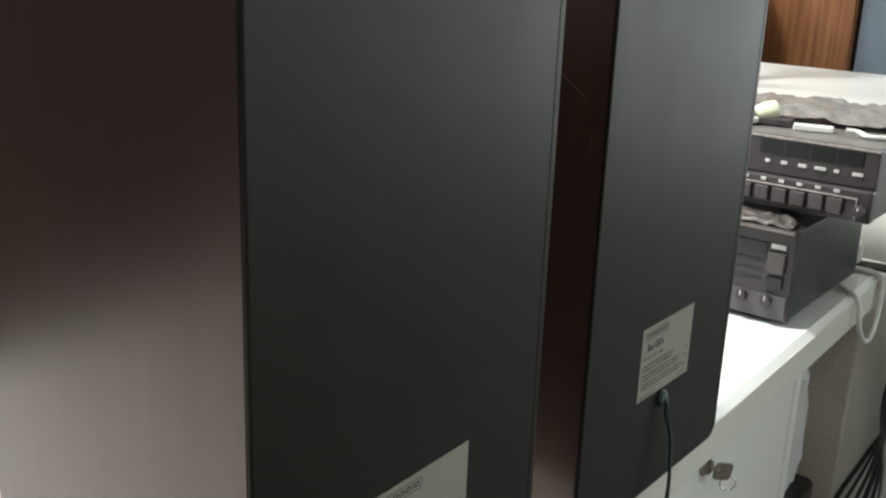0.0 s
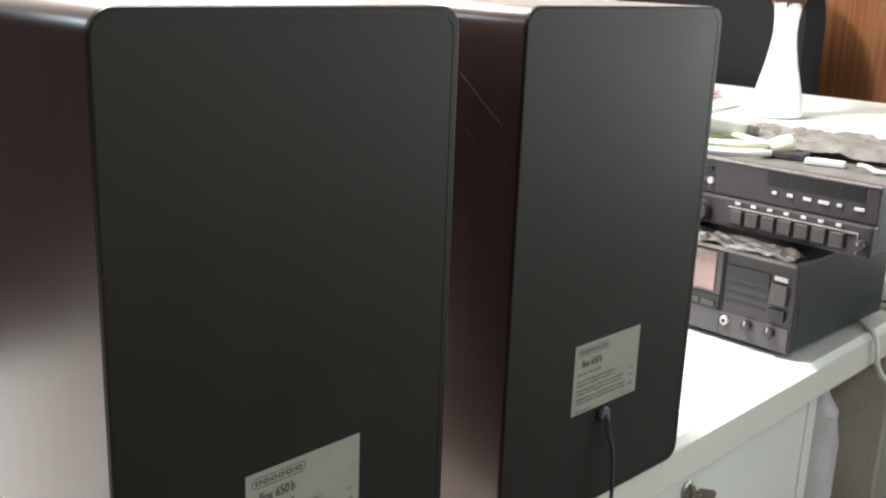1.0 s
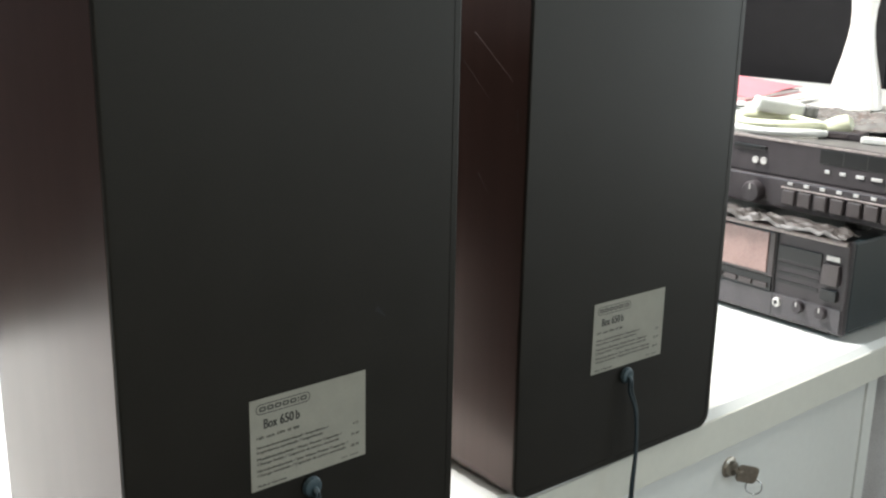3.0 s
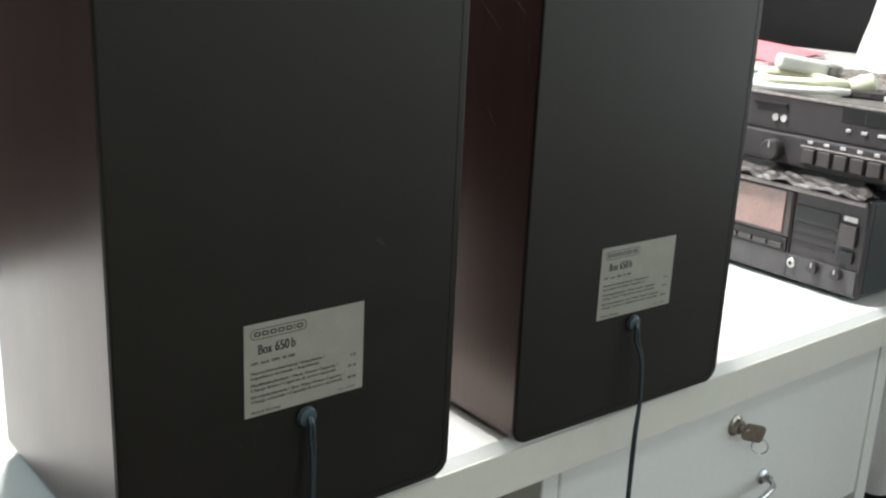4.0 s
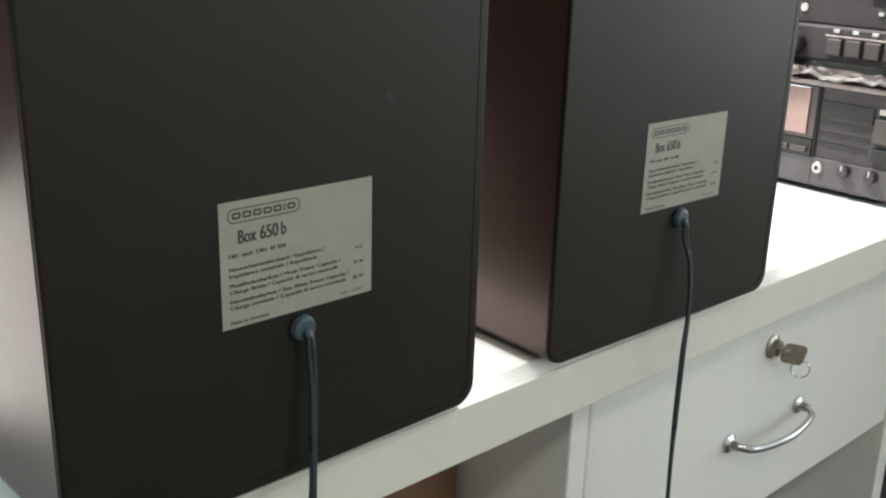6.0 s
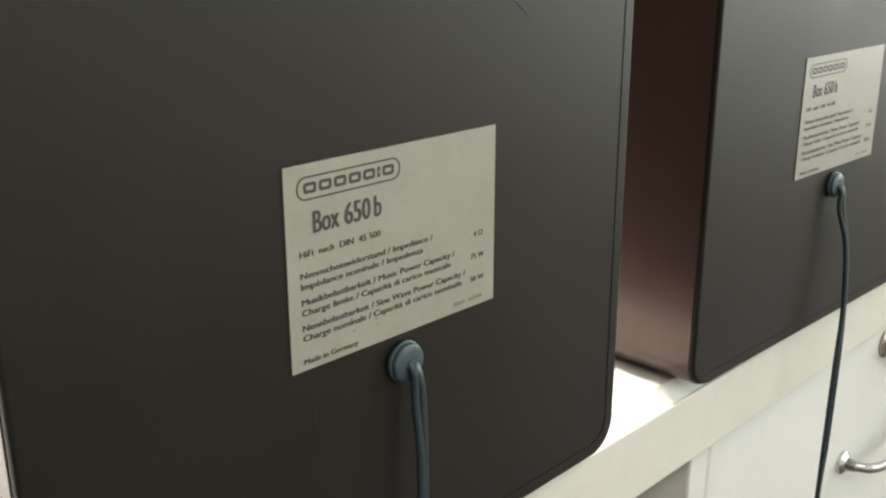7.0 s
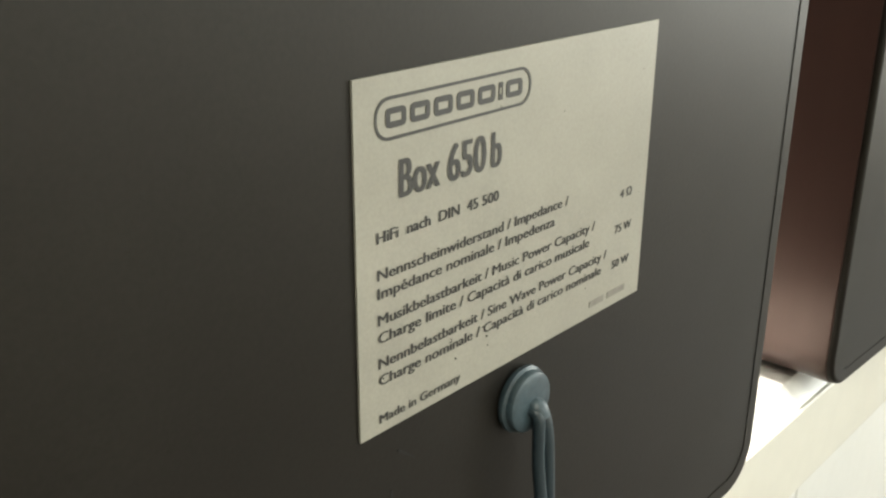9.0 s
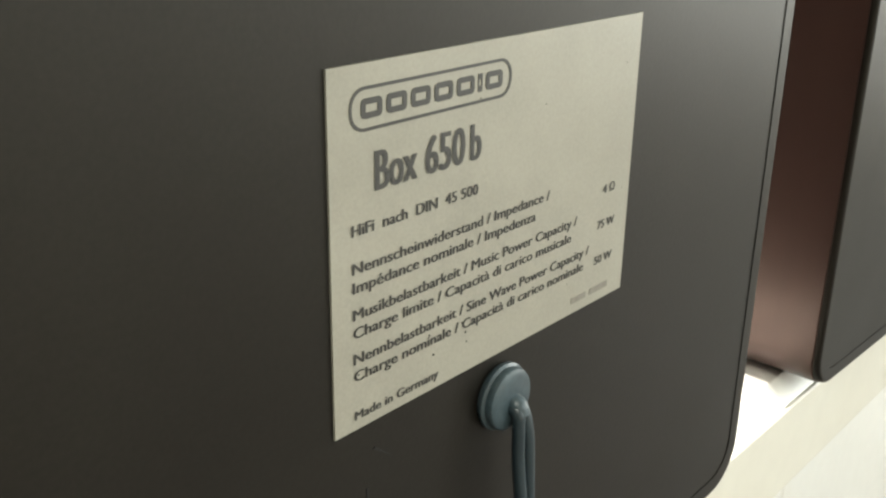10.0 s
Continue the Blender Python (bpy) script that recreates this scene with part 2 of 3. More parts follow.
def smooth_path(points, steps=8):
    """A Catmull-Rom line through the points."""
    p = [Vector(q) for q in points]
    p = [p[0] * 2 - p[1]] + p + [p[-1] * 2 - p[-2]]
    out = []
    for a, b, c, d in zip(p, p[1:], p[2:], p[3:]):
        for i in range(steps):
            t = i / steps
            out.append(0.5 * (2 * b + (c - a) * t + (2 * a - 5 * b + 4 * c - d) * t * t + (3 * b - a - 3 * c + d) * t ** 3))
    return out + [p[-2]]


def tube(points, r, n=8, steps=8, flat=1.0, side=(1, 0, 0)):
    """A cable of radius r through the points; flat squashes it across to side."""
    path = smooth_path(points, steps)
    bm = bmesh.new()
    rows = []
    for i, p in enumerate(path):
        d = (path[min(i + 1, len(path) - 1)] - path[max(i - 1, 0)]).normalized()
        u = (Vector(side) - d * d.dot(Vector(side)))
        u = u.normalized() if u.length > 1e-3 else d.orthogonal().normalized()
        v = d.cross(u)
        rows.append([bm.verts.new(p + u * r * math.cos(2 * math.pi * k / n) + v * r * flat * math.sin(2 * math.pi * k / n)) for k in range(n)])
    for a, b in zip(rows, rows[1:]):
        for i in range(n):
            bm.faces.new((a[i], a[(i + 1) % n], b[(i + 1) % n], b[i]))
    bm.faces.new(rows[0])
    bm.faces.new(rows[-1])
    return bm


def lettering(name, text, x, z, height, width, mat, parent, y, bold=0.00012):
    """A line of print facing -y: its baseline starts at x, z; height of a capital; stretched to width."""
    cu = bpy.data.curves.new(name, "FONT")
    cu.body, cu.size, cu.extrude, cu.resolution_u = text, 1.0, 0.0, 3
    tmp = new(name, cu)
    bpy.context.view_layer.update()
    me = bpy.data.meshes.new_from_object(tmp.evaluated_get(bpy.context.evaluated_depsgraph_get()))
    bpy.data.objects.remove(tmp)
    co = np.array([v.co[:] for v in me.vertices])
    x0, x1 = co[:, 0].min(), co[:, 0].max()
    me.transform(Matrix.Translation((x, y, z)) @ Matrix(((width / (x1 - x0), 0, 0, 0), (0, 0, 1, 0), (0, height / 0.69, 0, 0), (0, 0, 0, 1))) @ Matrix.Translation((-x0, 0, 0)))
    bm = bmesh.new()
    for k in range(3):
        me.transform(Matrix.Translation((bold if k else 0.0, -0.00001 * k, 0)))
        bm.from_mesh(me)
    bpy.data.meshes.remove(me)
    return part(name, bm, mat, parent)


TOP = 0.75


# ---- the room ----
def setting(name, bm, mat, label, category):
    return tagged(part(name, bm, mat), label, category, kind="structure")


setting("floor", box(-6.1, 3.8, -2.7, 3.4, -0.1, 0.0), TILE, "dark brown-grey floor of the room", "floor")
setting("ceiling", box(-6.1, 3.8, -2.7, 3.4, 2.7, 2.8), CEIL_PAINT, "white painted ceiling", "ceiling")
setting("wall_south", merge(box(-6.1, 1.2, -2.7, -2.6, 0, 2.7), box(2.4, 3.8, -2.7, -2.6, 0, 2.7), box(1.2, 2.4, -2.7, -2.6, 0, 1.0), box(1.2, 2.4, -2.7, -2.6, 2.1, 2.7)), WALL_PAINT, "cream wall with a window opening", "wall")
setting("wall_north", box(-6.1, 3.8, 3.3, 3.4, 0, 2.7), WALL_PAINT, "cream painted wall across the room", "wall")
setting("wall_east", merge(box(3.7, 3.8, -0.85, 3.3, 0, 2.7), box(3.7, 3.8, -2.6, -2.15, 0, 2.7), box(3.7, 3.8, -2.15, -0.85, 0, 0.50), box(3.7, 3.8, -2.15, -0.85, 2.1, 2.7)), WALL_PAINT, "cream wall with a window opening", "wall")
# out of view; its dark colour keeps reflections in the cabinet sides dark
setting("wall_west", box(-6.1, -6.0, -2.6, 3.3, 0, 2.7), DARK_WALL, "unseen far end wall, dark grey to keep reflections dark", "wall")


def ceiling_light(x, y, w, d):
    t = thing("ceiling_light", pose(x, y, 2.7), "unseen flat white ceiling light with a bright diffuser", "ceiling light")
    part("housing", box(-w / 2 - 0.02, w / 2 + 0.02, -d / 2 - 0.02, d / 2 + 0.02, -0.05, 0, 0.004), WHITE_PAINT, t)
    part("diffuser", box(-w / 2, w / 2, -d / 2, d / 2, -0.056, -0.05), LIT, t, "glowing white diffuser")


# unseen fixtures for the added fill panels; the last is the work light's
ceiling_light(-0.9, -1.5, 1.1, 0.28)
ceiling_light(1.6, 2.2, 1.1, 0.28)
ceiling_light(-1.7, 2.1, 1.1, 0.28)
ceiling_light(0.44, 1.05, 0.30, 0.30)

# ---- the desk ----
DESK = pose(0, 0.0225, 0, 0, 0, -0.9)


def worktop():
    t = thing("worktop", DESK, "long white painted worktop with a thick rounded front edge", "worktop")
    part("slab", box(-1.25, 1.46, -0.0035, 0.72, 0.722, TOP, 0.0082, 1), WHITE_TOP, t)
    part("edge_band", box(-1.25, 1.46, -0.0055, 0.030, 0.697, 0.7415, 0.0014, 3), BAND_PAINT, t, "cream-white rounded edge band")


def drawer_cabinet():
    t = thing("drawer_cabinet", DESK, "white painted cabinet with one wide drawer over an open compartment", "cabinet")
    part("side_panel", box(0.456, 0.480, 0.033, 0.56, 0, 0.6965, 0.002), WHITE_PAINT, t)
    part("side_panel", box(1.126, 1.155, 0.033, 0.56, 0, 0.6965, 0.002), WHITE_PAINT, t)
    part("back_board", box(0.481, 1.125, 0.54, 0.55, 0.06, 0.696), INNER, t, "grey-white board")
    part("bottom_board", box(0.481, 1.125, 0.05, 0.538, 0.06, 0.08), INNER, t, "grey-white board")
    part("divider", box(0.481, 1.125, 0.06, 0.538, 0.418, 0.428), INNER, t)
    part("top_rail", box(0.4805, 1.1255, 0.036, 0.056, 0.686, 0.6965, 0.001), WHITE_PAINT, t)
    d = part("drawer", box(0.4825, 1.1235, 0.034, 0.056, 0.434, 0.684, 0.003), WHITE_PAINT, t, "white drawer front")
    # bow handle with two round feet
    zc = 0.543
    xs = (0.721, 0.864)
    for x in xs:
        part("handle_foot", turned(lathe([(0.0105, 0), (0.0105, 0.003), (0.0065, 0.006), (0.0045, 0.014)], 20), pose(x, 0.034, zc, 90, 0, 0)), CHROME, d, "round chrome foot", True)
    part("handle", tube([(xs[0], 0.022, zc), (xs[0] + 0.010, 0.010, zc - 0.001), (xs[0] + 0.035, 0.004, zc - 0.003), (0.7925, 0.001, zc - 0.004), (xs[1] - 0.035, 0.004, zc - 0.003), (xs[1] - 0.010, 0.010, zc - 0.001), (xs[1], 0.022, zc)], 0.0044, 14, 8, 0.8, (0, 0, 1)), CHROME, d, "curved chrome bow handle", True)
    part("lock", turned(lathe([(0.0135, 0), (0.0135, 0.002), (0.010, 0.004), (0.009, 0.009), (0.006, 0.010)], 24), pose(0.787, 0.034, 0.637, 90, 0, 0)), STEEL, d, "round metal drawer lock", True)


def key():
    t = thing("key", DESK @ pose(0.787, 0.026, 0.637, 0, 0, 0), "dull metal key with a small ring in the drawer lock", "key")
    part("blade", box(-0.004, 0.004, -0.012, 0.006, -0.0012, 0.0012, 0.0004), STEEL, t)
    bow = turned(prism(rounded(0.0, 0.030, -0.011, 0.011, 0.005, 5), -0.0011, 0.0011, 0.0004), pose(-0.003, -0.007, -0.001, 0, 16, -24))
    part("bow", bow, STEEL, t, "flat rectangular key bow")
    part("ring", tube([(0.021 + 0.0060 * math.cos(a), -0.017 - 0.0078 * math.cos(a), -0.0245 + 0.0098 * math.sin(a)) for a in [i * math.pi / 5 for i in range(11)]], 0.0008, 6, 4), CHROME, t, "thin wire ring", True)


def open_cabinet():
    t = thing("open_cabinet", DESK, "open white compartment under the worktop", "cabinet")
    part("side_panel", box(-0.52, -0.495, 0.033, 0.56, 0, 0.6965, 0.002), WHITE_PAINT, t)
    part("shelf", box(-0.494, 0.455, 0.05, 0.538, 0.40, 0.42, 0.002), INNER, t, "grey-white shelf board")


def compartment_things():
    t = thing("cardboard_box", DESK @ pose(0.372, 0.27, 0.42, 0, 0, 8), "brown cardboard box on the shelf under the worktop", "box")
    part("body", box(-0.055, 0.055, -0.12, 0.10, 0.0005, 0.17, 0.002), CARD, t)
    t = thing("white_parcel", DESK @ pose(0.185, 0.25, 0.42, 0, 0, -8), "pale grey parcel on the shelf under the worktop", "parcel")
    part("wrapping", box(-0.12, 0.10, -0.12, 0.12, 0.0005, 0.11, 0.012, 3), INNER, t)


def end_panel():
    t = thing("end_panel", DESK, "brown-grey end board closing the knee space under the worktop", "panel")
    part("board", box(1.44, 1.46, 0.03, 0.70, 0, 0.6965), BROWN_GREY, t)
    part("back_board", box(1.156, 1.438, 0.62, 0.635, 0.0, 0.6965), BROWN_GREY, t)


def knee_space():
    t = thing("storage_box", DESK @ pose(1.31, 0.20, 0), "black plastic storage box on the floor in the knee space", "box")
    part("body", turned(prism(rounded(-0.11, 0.11, -0.14, 0.14, 0.02, 4), 0.0, 0.30, 0.006), pose(0, 0, 0.30, -90)), BLACK, t)
    part("lid", turned(prism(rounded(-0.116, 0.116, -0.146, 0.146, 0.022, 4), 0.0, 0.03, 0.006), pose(0, 0, 0.332, -90)), BLACK, t)
    t = thing("plastic_bag", DESK @ pose(1.355, 0.125, 0.3325) @ Matrix.Scale(0.55, 4), "crumpled whitish plastic bag on a black box", "bag")
    bm = lathe([(0.02, 0), (0.085, 0.01), (0.10, 0.12), (0.095, 0.28), (0.08, 0.40), (0.045, 0.47), (0.055, 0.52), (0.03, 0.53)], 40)
    for v in bm.verts:
        k = 1 + 0.28 * noise.noise(v.co * 16) + 0.10 * noise.noise(v.co * 45)
        v.co.x, v.co.y = v.co.x * k, v.co.y * k
    part("skin", bm, INNER, t, "", True)
    rng = random.Random(2)
    for i in range(6):
        o = 0.010 * (i - 2.5)
        t = thing("cable", pose(0, 0.022, 0), "black cable hanging over the front edge of the worktop", "cable", "bundle of black cables")
        part("lead", tube([(1.40 + o, 0.10, 0.7545), (1.39 + o * 0.6, 0.03, 0.7545), (1.385 + o * 0.5, -0.045, 0.7565), (1.40 + o, -0.068, 0.72), (1.46 + o * 0.7, -0.060, 0.60), (1.50 + o * 0.8, -0.058 - o * 0.5, 0.48), (1.47 + o * 1.8, -0.05 + o, 0.36), (1.41 + o * 3, -0.03 + o * 2, 0.22), (1.36 + o * 4, -0.04 + o * 2, 0.06 + rng.uniform(0, 0.02)), (1.30 + o * 4, -0.10, 0.006)], rng.choice((0.003, 0.0036, 0.0044)), 8, 8), BLACK_CABLE, t, "", True)
    t = thing("white_cable", pose(0, 0.022, 0), "loop of white cable hanging over the front edge of the worktop", "cable")
    part("lead", tube([(1.30, 0.05, 0.7545), (1.245, -0.005, 0.7545), (1.225, -0.030, 0.745), (1.235, -0.036, 0.70), (1.275, -0.038, 0.668), (1.315, -0.038, 0.664), (1.345, -0.037, 0.69), (1.36, -0.034, 0.74), (1.36, -0.02, 0.7555), (1.37, 0.06, 0.7545)], 0.0042, 8), WHITE_PLASTIC, t, "", True)
    t = thing("power_strip", DESK @ pose(1.395, 0.055, TOP + 0.008, 0, 0, 20), "white power strip lying at the end of the worktop", "power strip")
    part("body", box(-0.024, 0.024, -0.02, 0.16, 0, 0.034, 0.006), WHITE_PLASTIC, t)
    part("switch", box(-0.008, 0.008, 0.0, 0.022, 0.0342, 0.038, 0.001), RED, t, "red rocker switch")


worktop()
drawer_cabinet()
key()
open_cabinet()
end_panel()
knee_space()
compartment_things()


# ---- the loudspeakers ----
W, HGT, DEP, RAD = 0.2865, 0.4785, 0.238, 0.017


def loudspeaker(m, label, cable, askew, scuffs):
    t = thing("loudspeaker", m, label, "loudspeaker", "pair of loudspeakers on the worktop")
    out = rounded(-0.0005, W, 0.0015, HGT, RAD)
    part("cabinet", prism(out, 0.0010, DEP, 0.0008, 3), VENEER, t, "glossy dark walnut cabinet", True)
    # rim rounded over the edge, and the back board within a fine joint
    rings = [(rounded(-0.0005 + o, W - o, 0.0015 + o, HGT - o, RAD - o), yy) for o, yy in ((0.0006, 0.0045), (0.0004, 0.0016), (0.0005, 0.0002), (0.0008, -0.0009), (0.0013, -0.0014), (0.0019, -0.0017), (0.0028, -0.0017))]
    rings += [(rounded(0.00555, W - 0.00755, 0.00905, HGT - 0.00755, RAD - 0.00575), yy) for yy in (-0.0017, 0.0045)]
    part("rim", lofted(rings), BACKING, t, "dark grey rounded rim", True)
    part("back_board", prism(rounded(0.0056, W - 0.0076, 0.0091, HGT - 0.0076, RAD - 0.0058), -0.0014, 0.003, 0.0002, 1), BACKING, t, "dark grey textured back board")
    part("front_grille", prism(rounded(0.010, W - 0.010, 0.012, HGT - 0.010, 0.012), DEP + 0.0005, DEP + 0.014, 0.003, 2), CURTAIN, t, "black cloth grille")
    plate = part("type_plate", prism([(0.0935, 0.107), (0.1945, 0.107), (0.1945, 0.177), (0.0935, 0.177)], -0.0019, -0.0014), CREAM, t, "cream printed type plate")
    plate.matrix_basis = pose(0.144, 0, 0.142) @ pose(0, 0, -0.0021, 0, askew, 0) @ pose(-0.144, 0, -0.142)
    y = -0.00205
    # the maker's mark: an outlined pill with plain blocks
    part("mark_outline", frame_ring(rounded(0.0985, 0.1440, 0.1651, 0.1730, 0.0036, 6), rounded(0.0991, 0.1434, 0.1657, 0.1724, 0.0030, 6), y, y + 0.0001), INK, plate)
    x = 0.1013
    for i in range(7):
        bw = 0.0053 if i != 5 else 0.0013
        part("mark_block", frame_ring(rounded(x, x + bw, 0.1673, 0.1709, 0.0009 if i != 5 else 0.0002, 2), rounded(x + bw * 0.22, x + bw * 0.78, 0.1684, 0.1698, 0.0001, 2), y, y + 0.0001), INK, plate)
        x += bw + 0.0011
    for text, x, z, h, w in (
            ("Box", 0.1045, 0.1548, 0.0074, 0.0108), ("650", 0.1180, 0.1548, 0.0074, 0.0112), ("b", 0.1313, 0.1548, 0.0074, 0.0030)):
        lettering("bold_print", text, x, z - 0.0010, h, w, INK, plate, y, 0.0003)
    for text, x, z, h, w in (
            ("HiFi  nach  DIN  45 500", 0.0985, 0.1474, 0.0022, 0.0355),
            ("Nennscheinwiderstand / Impedance /", 0.0985, 0.1401, 0.0022, 0.0612),
            ("Imp\u00e9dance nominale / Impedenza", 0.0985, 0.1364, 0.0022, 0.0562),
            ("Musikbelastbarkeit / Music Power Capacity /", 0.0985, 0.1310, 0.0022, 0.0730),
            ("Charge limite / Capacit\u00e0 di carico musicale", 0.0985, 0.1273, 0.0022, 0.0710),
            ("Nennbelastbarkeit / Sine Wave Power Capacity /", 0.0985, 0.1220, 0.0022, 0.0790),
            ("Charge nominale / Capacit\u00e0 di carico nominale", 0.0985, 0.1184, 0.0022, 0.0770),
            ("4 \u03a9", 0.1822, 0.1362, 0.0021, 0.0052), ("75 W", 0.1808, 0.1274, 0.0021, 0.0075), ("50 W", 0.1806, 0.1182, 0.0021, 0.0077),
            ("Made in Germany", 0.0985, 0.1102, 0.0019, 0.0240)):
        lettering("print", text, x, z - 0.0010, h, w, INK, plate, y)
    for x, w in ((0.1715, 0.0062), (0.1795, 0.0080)):
        part("serial_bar", prism([(x, 0.1096), (x + w, 0.1096), (x + w, 0.1112), (x, 0.1112)], y, y + 0.0001), PALE_INK, plate)
    rng = random.Random(11)
    for i in range(16):
        x, z, d = rng.uniform(0.095, 0.193), rng.uniform(0.1075, 0.1765), rng.uniform(0.0001, 0.00025)
        if i < 9:
            x, z = rng.uniform(0.096, 0.15), rng.uniform(0.1075, 0.122)
        part("dirt_speck", prism([(x + d * math.cos(a), z + d * math.sin(a)) for a in (0, 1.2, 2.5, 3.8, 5.0)], y, y + 0.0001), DARK_SCUFF, plate)
    # cable bush and flat cable
    px, pz = 0.1440, 0.0940
    bush = turned(lathe([(0.0076, 0), (0.0081, 0.0008), (0.0081, 0.0016), (0.0074, 0.0021), (0.0076, 0.0028), (0.0072, 0.0038), (0.0062, 0.0043), (0.0030, 0.0044)], 28), pose(px, -0.0016, pz, 90, 0, 0))
    part("cable_bush", bush, TEAL_RUBBER, t, "round blue-grey rubber cable bush", True)
    core = [(px + 0.0008, -0.004, pz - 0.0010), (px + 0.0011, -0.0070, pz - 0.0025), (px + 0.0013, -0.0080, pz - 0.007), (px + 0.0015, -0.0085, pz - 0.016)]
    part("strain_relief", tube([(px + 0.0005, -0.0045, pz - 0.0004), (px + 0.0009, -0.0066, pz - 0.0012), (px + 0.0012, -0.0076, pz - 0.0036)], 0.0025, 12, 6, 0.8), TEAL_RUBBER, t, "moulded blue-grey cable sleeve", True)
    for s in (-1, 1):
        part("cable", tube([(x + s * (0.0014 if i < 4 else 0.0011), yy + s * 0.0004 * math.sin(1.7 * i), z) for i, (x, yy, z) in enumerate(core + cable)], 0.0016, 10, 8), CABLE_SKIN, t, "thin dark blue-grey twin cable", True)
    for on_side, (a, b), (c, d), wd, mat in scuffs:
        u = Vector((c - a, d - b)).normalized() * wd / 2
        q = [(a - u.y, b + u.x), (c - u.y * 0.3, d + u.x * 0.3), (c + u.y * 0.3, d - u.x * 0.3), (a + u.y, b - u.x)]
        bm = prism(q, -0.0001, 0.0001)
        part("scuff", turned(bm, pose(-0.00055, 0, 0, 0, 0, 90)) if on_side else turned(bm, pose(0, -0.00145, 0)), mat, t, "fine scratch")
    return t


# on_side, start, end, width, colour: along the back (x, z) or the side (depth, z)
BACK_SCUFFS = [(False, (0.104, 0.0985), (0.109, 0.0945), 0.0006, DARK_SCUFF), (False, (0.102, 0.090), (0.1022, 0.078), 0.0005, DARK_SCUFF), (False, (0.090, 0.086), (0.0915, 0.0835), 0.0009, DARK_SCUFF),
               (False, (0.146, 0.0855), (0.1465, 0.083), 0.0004, DARK_SCUFF), (False, (0.2052, 0.222), (0.214, 0.214), 0.004, DARK_SCUFF)]
SIDE_SCUFFS = [(True, (0.069, 0.421), (0.019, 0.383), 0.0008, PALE_SCUFF), (True, (0.108, 0.416), (0.048, 0.366), 0.0006, SCUFF), (True, (0.060, 0.300), (0.048, 0.285), 0.0008, SCUFF), (True, (0.012, 0.36), (0.0105, 0.34), 0.0005, SCUFF)]
S1 = pose(0, 0.0023, TOP)
S2 = pose(0.3640, 0.0035, TOP, 0, 0, -2.3)
loudspeaker(S1, "dark walnut loudspeaker seen from behind, grey back with cream type plate", [(0.1450, -0.0105, 0.055), (0.1425, -0.013, 0.010), (0.1415, -0.014, -0.03), (0.150, -0.012, -0.07), (0.185, 0.03, -0.14), (0.20, 0.12, -0.25), (0.20, 0.22, -0.326)], 0.2, BACK_SCUFFS)
loudspeaker(S2, "second dark walnut loudspeaker seen from behind, scratched side", [(0.1520, -0.0115, 0.055), (0.1515, -0.015, 0.016), (0.147, -0.017, -0.02), (0.148, -0.016, -0.08), (0.153, -0.013, -0.13), (0.158, -0.012, -0.22), (0.15, -0.02, -0.40), (0.15, -0.06, -0.748)], 0.0, SIDE_SCUFFS)


# ---- the hi-fi stack ----
def facing_west(x, y, z, turn):
    """Local x runs to the right as one faces the front, y into the depth, z up; the front looks to -x of the world."""
    return pose(x, y, z, 0, 0, -90 + turn)


